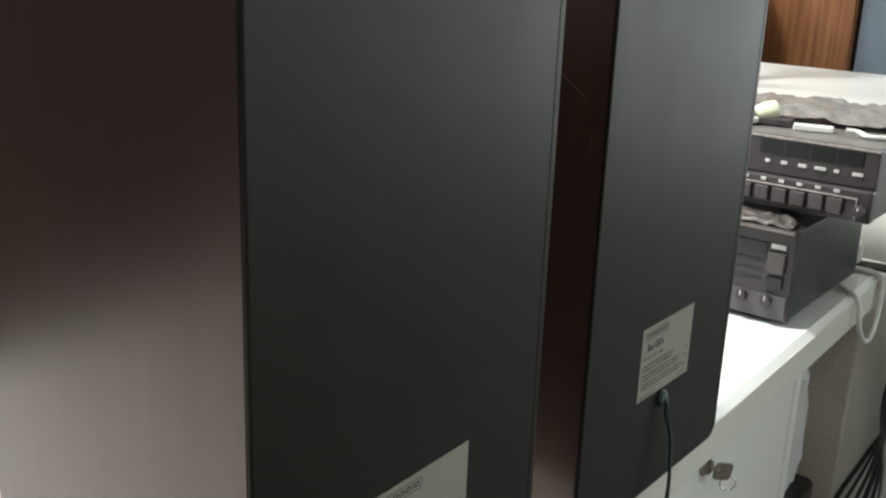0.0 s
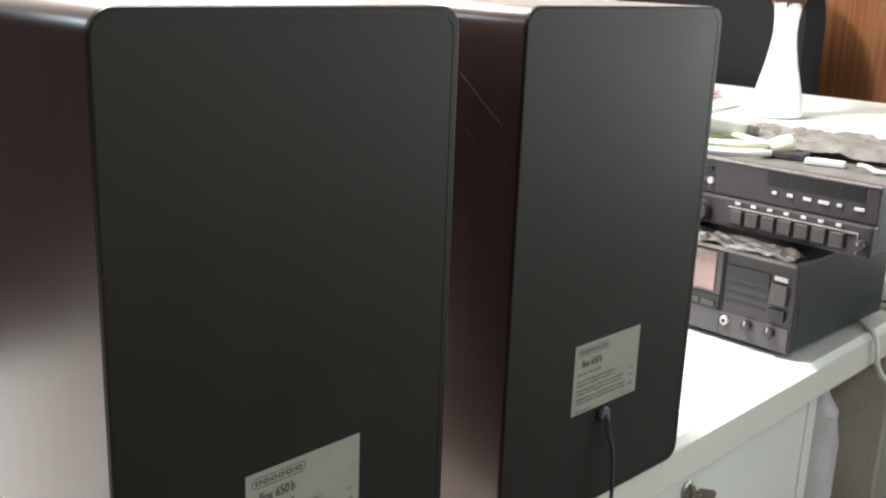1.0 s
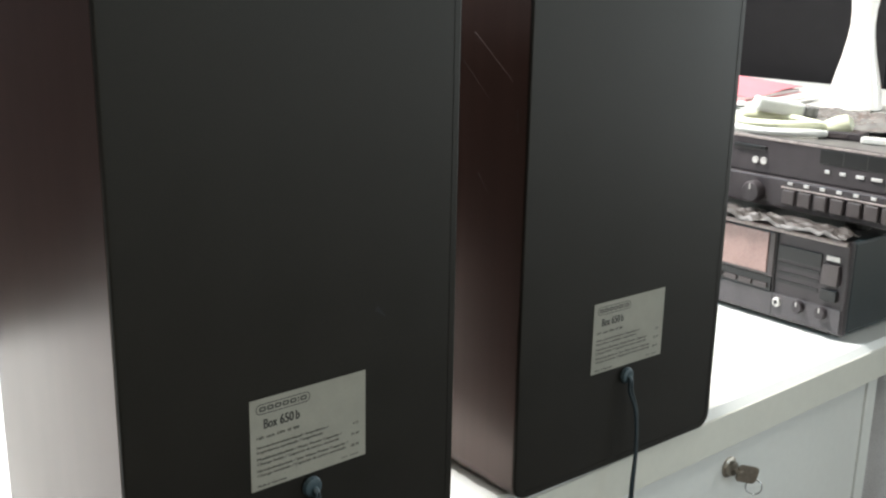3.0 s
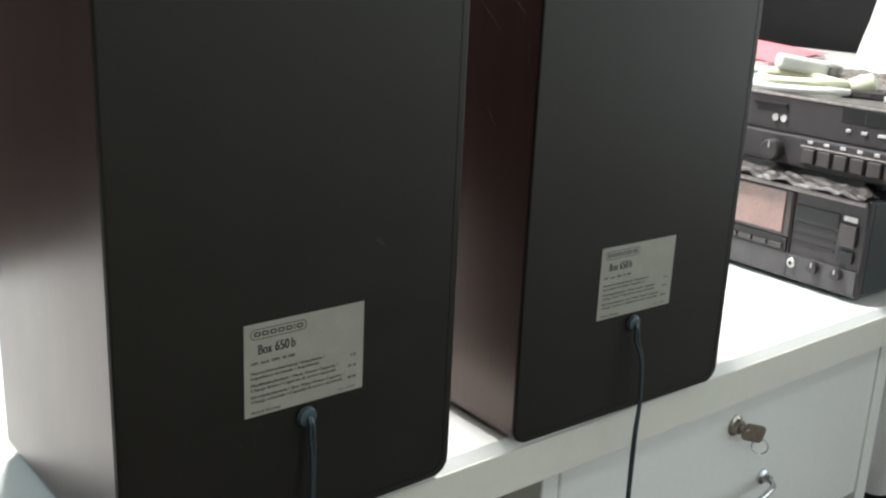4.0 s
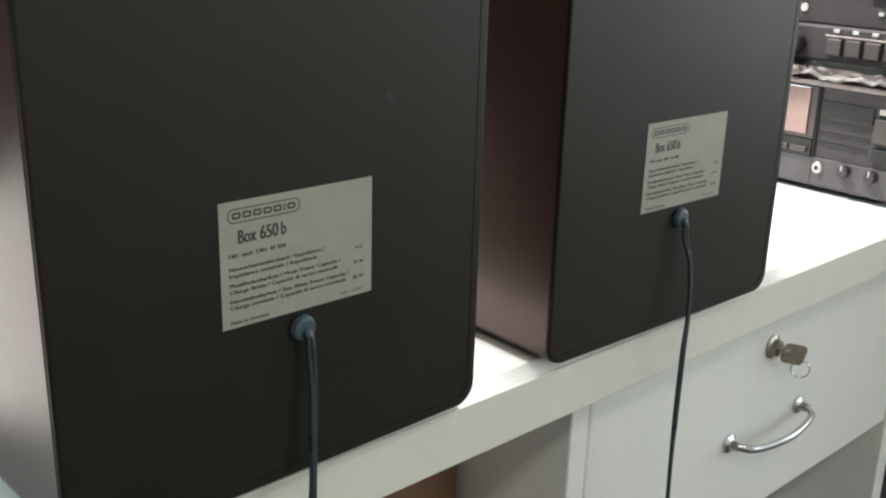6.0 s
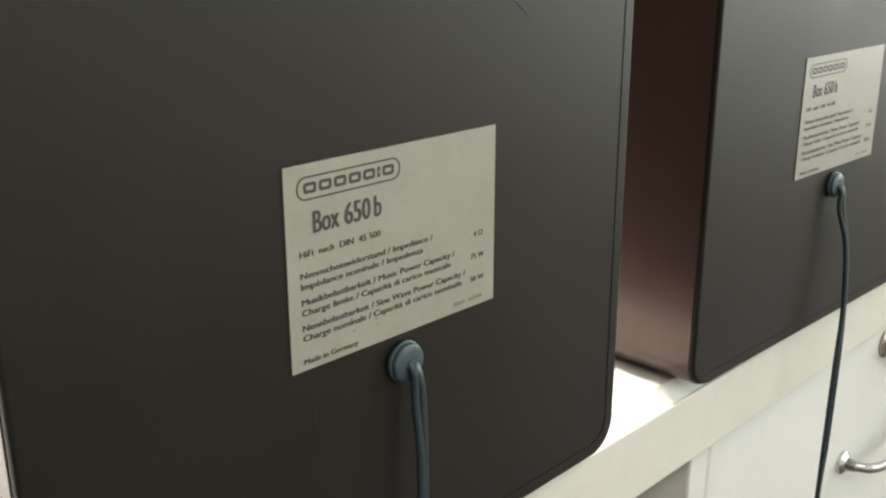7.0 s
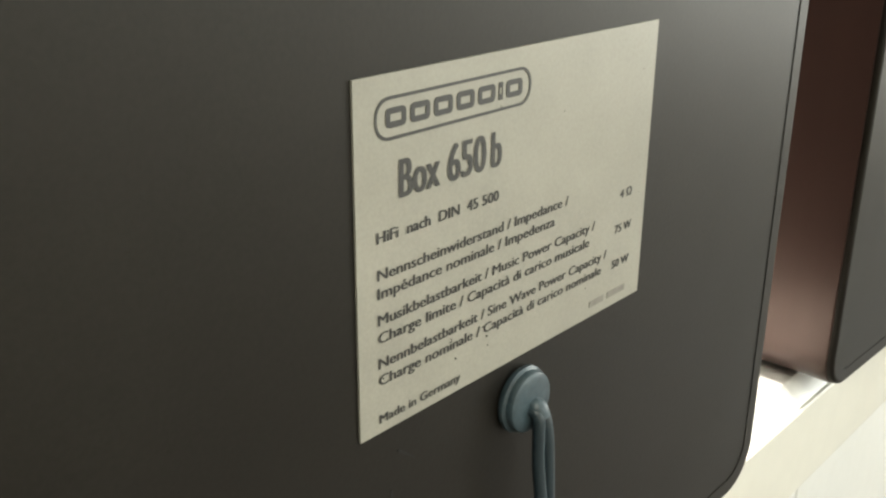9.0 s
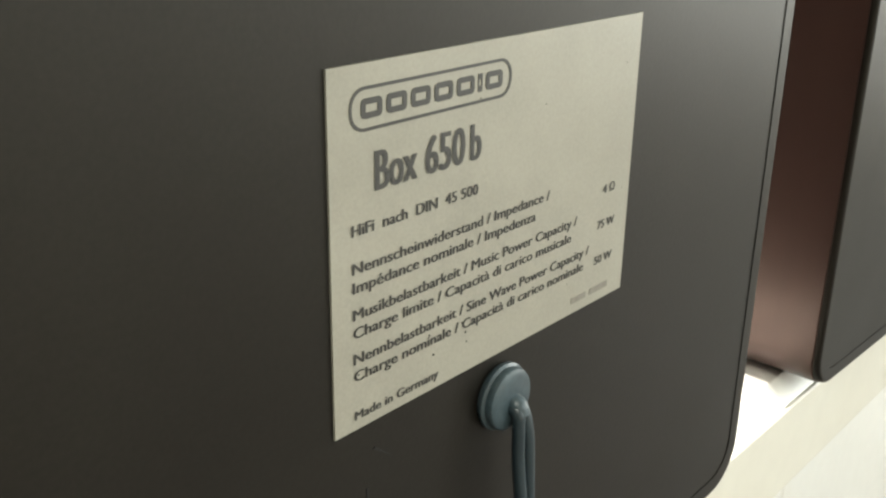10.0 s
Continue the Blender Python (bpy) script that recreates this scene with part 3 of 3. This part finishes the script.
def cassette_deck():
    t = thing("cassette_deck", facing_west(1.022, 0.036, TOP, -2.5) @ Matrix.Diagonal((1, 1, 1.11, 1)), "charcoal cassette deck with a pinkish tape window, standing on the worktop", "cassette deck")
    w = 0.43
    part("case", box(-w + 0.002, -0.001, 0.012, 0.30, 0.008, 0.124, 0.003), DARK_METAL, t, "black painted steel cover")
    part("front_panel", box(-w, 0, 0.0, 0.0115, 0.006, 0.126, 0.003), PLASTIC, t)
    for x in (-0.40, -0.035):
        for yy in (0.03, 0.26):
            part("foot", turned(lathe([(0.013, 0), (0.015, 0.004), (0.015, 0.0078)], 16), pose(x, yy, 0)), BLACK, t)
    d = part("cassette_door", box(-0.290, -0.112, -0.004, -0.0005, 0.0595, 0.1185, 0.002), GREY_PLASTIC, t)
    part("window", box(-0.205, -0.122, -0.0062, -0.0042, 0.064, 0.117, 0.001), PINK_GLASS, d, "pinkish reflecting tape window")
    part("trim_bar", box(-0.43, -0.004, -0.005, -0.0005, 0.1195, 0.1255, 0.0015), DULL_TRIM, t, "worn light trim along the top")
    part("lower_panel", box(-w + 0.004, -0.004, -0.0022, -0.0003, 0.009, 0.0395, 0.001), LOWER_GREY, t, "mid-grey lower front panel")
    part("display", box(-0.108, -0.040, -0.002, -0.0005, 0.086, 0.104, 0.0006), BLACK, t, "dark display strip")
    for z in (0.077, 0.066, 0.055):
        part("slot", box(-0.108, -0.042, -0.0012, -0.0005, z, z + 0.004), BLACK, t, "thin dark slot")
    part("panel_joint", box(-0.1105, -0.1095, -0.0026, -0.0003, 0.009, 0.118), BLACK, t)
    part("key_recess", box(-0.300, -0.114, -0.0030, -0.0004, 0.0400, 0.0585), BLACK, t, "dark strip holding the tape keys")
    for i in range(7):
        part("tape_key", box(-0.294 + i * 0.0255, -0.272 + i * 0.0255, -0.0065, -0.0032, 0.0435, 0.050, 0.001), GREY_PLASTIC, t)
    part("label_bar", box(-0.034, -0.014, -0.0016, -0.0005, 0.098, 0.104), SILVER, t, "light printed bar")
    part("button", box(-0.036, -0.012, -0.006, -0.0005, 0.068, 0.094, 0.001), GREY_PLASTIC, t)
    part("button", box(-0.036, -0.012, -0.005, -0.0005, 0.048, 0.062, 0.001), BLACK, t)
    socket = part("socket", turned(lathe([(0.0062, 0), (0.0062, 0.003), (0.0050, 0.0042), (0.0034, 0.0044)], 20), pose(-0.101, -0.0022, 0.029, 90)), SILVER, t, "silver headphone socket ring", True)
    part("hole", turned(lathe([(0.0030, 0.0044), (0.0030, 0.0047)], 14), pose(-0.101, -0.0022, 0.029, 90)), BLACK, socket, "dark socket hole")
    for x, r in ((-0.066, 0.008), (-0.031, 0.008)):
        k = part("knob", turned(lathe([(r, 0), (r, 0.008), (r * 0.85, 0.010), (r * 0.3, 0.0102)], 20), pose(x, -0.0005, 0.031, 90)), PLASTIC, t, "small round knob", True)
        part("pointer", box(x - 0.0008, x + 0.0008, -0.0115, -0.0102, 0.032, 0.038), SILVER, k)


def stereo_receiver():
    t = thing("stereo_receiver", facing_west(1.052, -0.044, 0.8825, -3.0), "charcoal stereo receiver with square keys, standing on a cassette deck", "receiver")
    w = 0.43
    part("case", box(-w + 0.002, -0.002, 0.012, 0.33, 0.026, 0.121, 0.003), DARK_METAL, t, "black painted steel cover")
    part("lid", box(-w + 0.003, -0.003, 0.0125, 0.329, 0.1212, 0.1222, 0.0004), DUSTY_STEEL, t, "dusty grey steel lid")
    part("upper_panel", box(-w, 0, 0.0, 0.0115, 0.070, 0.123, 0.002), PLASTIC, t, "charcoal front panel")
    part("lower_panel", box(-w, 0, -0.008, 0.0115, 0.026, 0.0695, 0.003), PLASTIC, t, "charcoal front panel, proud of the upper one")
    part("trim_bar", box(-w, 0, -0.0015, 0.0, 0.1195, 0.1232, 0.0006), DULL_TRIM, t, "worn pinkish trim along the top edge")
    for x in (-0.40, -0.12):
        for yy in (0.05, 0.25):
            part("foot", turned(lathe([(0.016, 0.0076), (0.018, 0.011), (0.018, 0.026)], 16), pose(x, yy, 0)), BLACK, t)
    part("display", box(-0.160, -0.020, -0.0012, -0.0002, 0.098, 0.118, 0.0004), BLACK, t, "dark display window")
    for i in range(1, 4):
        part("display_divider", box(-0.160 + i * 0.035, -0.1593 + i * 0.035, -0.0016, -0.0013, 0.099, 0.117), GREY_PLASTIC, t)
    for y0, bw in ((-0.150, 0.007), (-0.128, 0.009), (-0.104, 0.012), (-0.082, 0.016), (-0.056, 0.007), (-0.032, 0.014)):
        part("indicator", box(y0, y0 + bw, -0.0025, -0.0002, 0.086, 0.0905, 0.0006), SILVER, t, "small pale indicator")
    for i in range(7):
        x = -0.206 + i * 0.0250
        part("indicator", box(x + 0.006, x + 0.014, -0.010, -0.0082, 0.062, 0.0665, 0.0006), SILVER, t, "small pale indicator")
        part("key_button", box(x, x + 0.020, -0.013, -0.0082, 0.034, 0.055, 0.0018), GREY_PLASTIC, t, "square push key")
    part("key_trim", box(-0.210, -0.018, -0.0105, -0.0082, 0.0565, 0.0590, 0.0006), DULL_TRIM, t, "pale trim line over the keys")
    part("key_trim", box(-0.0195, -0.0180, -0.0105, -0.0082, 0.030, 0.0563, 0.0004), DULL_TRIM, t)
    for x, z, r in ((-0.252, 0.045, 0.0155), (-0.012, 0.044, 0.0075), (-0.340, 0.045, 0.014)):
        k = part("knob", turned(lathe([(r, 0), (r, 0.012), (r * 0.86, 0.015), (r * 0.3, 0.0152)], 28), pose(x, -0.0082, z, 90)), PLASTIC, t, "round charcoal knob", True)
        part("pointer", box(x - 0.001, x + 0.001, -0.0245, -0.0235, z + r * 0.25, z + r * 0.8), SILVER, k)
    part("button", box(-0.30, -0.245, -0.004, -0.0002, 0.104, 0.110, 0.001), BLACK, t)
    for x in (-0.262, -0.248):
        part("socket", turned(lathe([(0.005, 0), (0.005, 0.003), (0.003, 0.0032)], 16), pose(x, -0.0002, 0.089, 90)), SILVER, t, "pale round socket")


cassette_deck()
stereo_receiver()
RT = 1.0051


def film_sheet(name, w, d, lift, rough, parent, mat, seed, droop=0.0, crease=24):
    """A crumpled sheet lying flat."""
    bm = bmesh.new()
    bmesh.ops.create_grid(bm, x_segments=40, y_segments=64, size=0.5)
    for v in bm.verts:
        x, y = v.co.x * w, v.co.y * d
        edge = max(abs(v.co.x), abs(v.co.y)) * 2
        v.co = (x + 0.02 * w * noise.noise((y * 30, seed, 0)), y + 0.02 * d * noise.noise((x * 30, seed, 4)), 0.0018 + lift * (1 - 0.7 * edge ** 3) + rough * (0.5 + noise.noise((x * crease, y * crease, seed))) + rough * 0.4 * (0.5 + noise.noise((x * 3 * crease, y * 3 * crease, seed))))
        v.co.z = max(v.co.z, 0.0012) - droop * max(0.0, edge - 0.9)
    bmesh.ops.solidify(bm, geom=bm.faces[:], thickness=0.0006)
    return part(name, bm, mat, parent, "", True)


def clutter():
    t = thing("small_case", pose(1.155, 0.135, RT, 0, 0, -80), "flat dark grey plastic case lying on the receiver", "case")
    part("body", box(-0.030, 0.030, -0.022, 0.022, 0, 0.011, 0.002), PLASTIC, t)
    part("label_strip", box(-0.012, 0.012, -0.0235, -0.0222, 0.003, 0.008), GREY_PLASTIC, t)
    t = thing("plastic_clip", pose(1.138, 0.070, RT, 0, 0, -76), "white plastic strip on the receiver", "clip")
    part("strip", box(-0.027, 0.027, -0.008, 0.008, 0, 0.009, 0.002), WHITE_PLASTIC, t)
    t = thing("white_plug", pose(1.135, 0.014, RT), "small white plug with a short lead on the receiver", "plug")
    part("lead", tube([(0, 0.010, 0.008), (0.004, -0.004, 0.007), (-0.004, -0.020, 0.004), (0.006, -0.040, 0.0035)], 0.0033, 8), WHITE_PLASTIC, t, "", True)
    t = thing("cable_coil", pose(1.135, 0.225, RT), "coiled off-white cable lying on the receiver", "cable")
    for k, (r, z) in enumerate(((0.075, 0.006), (0.068, 0.0165))):
        part("loop", tube([(r * 0.62 * math.cos(a) + 0.004 * math.sin(3 * a + k), r * math.sin(a), z + 0.002 * math.sin(2 * a)) for a in [i * math.pi / 6 for i in range(13)]], 0.0055, 8, 4), WHITE_PLASTIC if k != 1 else YELLOWED, t, "", True)
    part("plug", turned(lathe([(0.004, -0.024), (0.0125, -0.018), (0.0155, 0), (0.0135, 0.014), (0.005, 0.020)], 18), pose(0.02, -0.082, 0.0165, 70, 20, 25)), YELLOWED, t, "yellowed oval plug", True)
    t = thing("adapter", pose(1.17, 0.262, RT + 0.0225, 8, 0, 48), "white mains plug lying on a coiled cable", "plug")
    part("body", box(-0.016, 0.016, -0.045, 0.030, 0, 0.022, 0.006, 3), WHITE_PLASTIC, t)
    part("cap", box(-0.014, 0.014, -0.066, -0.0452, 0.002, 0.020, 0.004), CLEAR_GREY, t, "grey cap")
    t = thing("plastic_film", pose(1.285, 0.075, RT, 0, 0, 8), "crumpled glossy grey plastic film over the receiver", "plastic film")
    film_sheet("sheet", 0.20, 0.27, 0.010, 0.010, t, FILM, 0.3)
    t = thing("plastic_bag", pose(1.30, 0.255, RT, 0, 0, -14), "flat grey plastic bag lying on the receiver", "plastic bag")
    film_sheet("sheet", 0.15, 0.16, 0.008, 0.008, t, FILM, 2.3)
    t = thing("dust_film", pose(1.040, 0.245, TOP + 0.1402, 0, 0, -2), "wrinkled pale plastic film along the top of the cassette deck", "plastic film")
    film_sheet("sheet", 0.055, 0.40, 0.002, 0.008, t, TAN_FILM, 5.1, 0.04, 62)


clutter()

# ---- the white cabinet beyond, with vase and papers ----
SHELF = 0.946


def side_cabinet():
    t = thing("side_cabinet", pose(1.50, -0.35, 0, 0, 0, -2.1), "tall white cabinet beyond the worktop carrying a vase", "cabinet")
    part("top_board", box(0.0, 1.04, 0.0, 1.95, SHELF - 0.03, SHELF, 0.003), WHITE_TOP, t)
    part("body", box(0.012, 1.025, 0.012, 1.94, 0.0, SHELF - 0.0302, 0.002), WHITE_PAINT, t)


def vase():
    t = thing("vase", pose(2.025, 0.566, SHELF) @ Matrix.Scale(1.02, 4), "white glazed bottle vase with a flared neck and dried flowers", "vase")
    prof = [(0.050, 0), (0.060, 0.004), (0.0605, 0.012), (0.056, 0.04), (0.047, 0.08), (0.037, 0.12), (0.0295, 0.16), (0.0262, 0.19), (0.027, 0.22), (0.0305, 0.25), (0.032, 0.257), (0.029, 0.2575), (0.026, 0.235), (0.023, 0.20)]
    part("body", lathe(prof, 40), CERAMIC, t, "", True)
    rng = random.Random(4)
    for i in range(14):
        a, lean = 2 * math.pi * i / 14 + rng.uniform(-0.2, 0.2), rng.uniform(0.02, 0.10)
        base = Vector((0.012 * math.cos(a), 0.012 * math.sin(a), 0.215))
        tip = Vector((lean * math.cos(a), lean * math.sin(a), 0.34 + rng.uniform(0, 0.08)))
        bm = bmesh.new()
        side = Vector((-math.sin(a), math.cos(a), 0))
        prev = None
        for k in range(7):
            f = k / 6
            c = base.lerp(tip, f) + Vector((math.cos(a), math.sin(a), 0)) * 0.035 * f * f
            wd = 0.004 + 0.022 * math.sin(math.pi * min(1, f * 0.9 + 0.05))
            row = [bm.verts.new(c - side * wd), bm.verts.new(c + Vector((0, 0, 0.004))), bm.verts.new(c + side * wd)]
            if prev:
                for q in (0, 1):
                    bm.faces.new((prev[q], prev[q + 1], row[q + 1], row[q]))
            prev = row
        bmesh.ops.solidify(bm, geom=bm.faces[:], thickness=0.001)
        part("petal", bm, PETAL, t, "dried brown petal", True)


def papers():
    t = thing("paper_stack", pose(1.93, 0.86, SHELF, 0, 0, 4), "loose stack of white papers on the white cabinet", "paper stack")
    for i, (dx, dy, a) in enumerate(((-0.02, -0.02, 9), (0.012, -0.015, 2), (-0.01, 0.01, -5))):
        part("sheet", turned(box(-0.155, 0.155, -0.16, 0.16, i * 0.004 + 0.0003, i * 0.004 + 0.0038, 0.0005), pose(dx, dy, 0, 0, 0, a)), PAPER, t)
    t = thing("folder", pose(1.985, 0.905, SHELF + 0.0122, 0, 0, 8), "pink card folder lying on papers", "folder")
    part("base", box(-0.165, 0.165, -0.15, 0.15, 0, 0.0015, 0.0004), PINK_CARD, t)
    part("leaves", box(-0.158, 0.158, -0.145, 0.145, 0.0017, 0.009, 0.0004), PAPER, t, "white inner papers")
    bm = bmesh.new()
    bmesh.ops.create_grid(bm, x_segments=12, y_segments=8, size=0.5)
    for v in bm.verts:
        x, y = v.co.x, v.co.y
        v.co = (x * 0.33, y * 0.30, 0.0125 + 0.045 * (y + 0.5) * (0.8 - 0.4 * x) + 0.004 * math.sin(5 * x))
    bmesh.ops.solidify(bm, geom=bm.faces[:], thickness=0.0012)
    part("cover", bm, PINK_CARD, t, "", True)


def office_chair():
    t = thing("office_chair", pose(2.80, 1.10, 0, 0, 0, 80), "black padded office chair with a high rounded back", "chair")
    bm = prism(rounded(-0.36, 0.36, 0.50, 1.32, 0.20, 10), -0.05, 0.05, 0.035, 4)
    for v in bm.verts:
        v.co.y += 0.10 * (v.co.x / 0.36) ** 2
    part("backrest", bm, LEATHER, t, "", True)
    part("seat", turned(prism(rounded(-0.27, 0.27, -0.27, 0.27, 0.09, 6), 0.0, 0.09, 0.03, 3), pose(0, 0.30, 0.53, -90)), LEATHER, t, "", True)
    part("column", turned(lathe([(0.03, 0.09), (0.03, 0.44)], 16), pose(0, 0.30, 0)), BLACK, t)
    for i in range(5):
        a = 2 * math.pi * i / 5
        leg = part("leg", tube([(0, 0.30, 0.10), (0.16 * math.cos(a), 0.30 + 0.16 * math.sin(a), 0.085), (0.30 * math.cos(a), 0.30 + 0.30 * math.sin(a), 0.06)], 0.02, 8, 4), BLACK, t, "", True)
        part("castor", turned(lathe([(0.027, -0.02), (0.03, -0.01), (0.03, 0.01), (0.027, 0.02)], 14), pose(0.31 * math.cos(a), 0.30 + 0.31 * math.sin(a), 0.03, 90)), BLACK, leg)


def cupboard():
    t = thing("cupboard", pose(3.02, 0.52, 0), "orange-brown veneered cupboard against the wall", "cupboard")
    part("body", box(0.02, 0.62, 0.0, 0.92, 0, 2.05, 0.003), PANEL_WOOD, t)
    part("door", box(0.0, 0.0195, 0.002, 0.458, 0.06, 2.03, 0.002), PANEL_WOOD, t)
    part("door", box(0.0, 0.0195, 0.462, 0.918, 0.06, 2.03, 0.002), PANEL_WOOD, t)
    t = thing("tall_cabinet", pose(3.05, 0.02, 0), "blue-grey painted steel cabinet beside a wooden cupboard", "cabinet")
    part("body", box(0.02, 0.60, 0.0, 0.49, 0, 1.95, 0.004), BLUE_GREY, t)
    part("door", box(0.0, 0.0195, 0.003, 0.487, 0.04, 1.93, 0.002), BLUE_GREY, t)


side_cabinet()
vase()
papers()
office_chair()
cupboard()


def curtain():
    t = thing("curtain", pose(-1.35, 3.16, 0), "dark charcoal cloth curtain hanging along the wall", "curtain")
    bm = bmesh.new()
    n, lo, hi = 260, -2.6, 2.60
    rows = []
    for z in (0.03, 0.9, 1.7, 2.45):
        rows.append([bm.verts.new((lo + (hi - lo) * i / n, 0.045 * math.sin(i * 0.55 + 0.4 * math.sin(i * 0.13)) + 0.01 * math.sin(i * 1.7 + z), z)) for i in range(n + 1)])
    for a, b in zip(rows, rows[1:]):
        for i in range(n):
            bm.faces.new((a[i], a[i + 1], b[i + 1], b[i]))
    bmesh.ops.solidify(bm, geom=bm.faces[:], thickness=0.003)
    part("cloth", bm, CURTAIN, t, "", True)
    part("rail", turned(lathe([(0.012, lo), (0.012, hi)], 12), pose(0, 0, 2.47, 0, 90, 0)), CHROME, t)


def back_wall():
    t = thing("display_screen", pose(2.57, 3.05, 0.72), "large black screen standing against the cream wall", "screen")
    part("panel", box(-0.37, 0.37, 0.0, 0.05, 0.06, 0.66, 0.008), BLACK, t)
    part("foot", box(-0.16, 0.16, -0.08, 0.12, 0.0, 0.012, 0.003), BLACK, t)
    part("neck", box(-0.03, 0.03, 0.02, 0.06, 0.0121, 0.0598), BLACK, t)
    t = thing("sideboard", pose(2.42, 2.98, 0), "plain cream sideboard along the wall", "sideboard")
    part("body", box(-0.5, 0.5, -0.18, 0.24, 0.0, 0.70, 0.004), WALL_PAINT, t)
    part("top_board", box(-0.52, 0.51, -0.20, 0.25, 0.7002, 0.72, 0.003), WALL_PAINT, t)
    t = thing("white_post", pose(3.00, 3.24, 0), "white painted post against the wall", "post", kind="structure")
    part("board", box(-0.055, 0.055, -0.05, 0.055, 0, 2.3, 0.004), WHITE_PAINT, t)
    t = thing("dark_cupboard", pose(3.38, 3.08, 0), "dark grey cupboard in the corner of the room", "cupboard")
    part("body", box(-0.30, 0.30, -0.15, 0.20, 0, 2.0, 0.004), CURTAIN, t)
    part("door", box(-0.298, -0.002, -0.17, -0.1505, 0.05, 1.98, 0.002), CURTAIN, t)
    part("door", box(0.002, 0.298, -0.17, -0.1505, 0.05, 1.98, 0.002), CURTAIN, t)
    t = thing("glazed_door", pose(3.69, 2.41, 0), "pale framed door with bright blinds", "door", kind="structure")
    for y0, y1 in ((-0.40, -0.33), (-0.27, -0.20), (-0.14, 0.02), (0.021, 0.21), (0.211, 0.41)):
        part("blind_panel", box(-0.05, 0.0, y0, y1, 0, 2.1, 0.004), PALE_FRAME, t, "pale blue-white upright panel")
    for y0, y1 in ((-0.328, -0.272), (-0.198, -0.142)):
        part("pane", box(-0.03, -0.018, y0, y1, 0.1, 2.05), GREEN_GLASS, t, "dark green glass")


curtain()
back_wall()
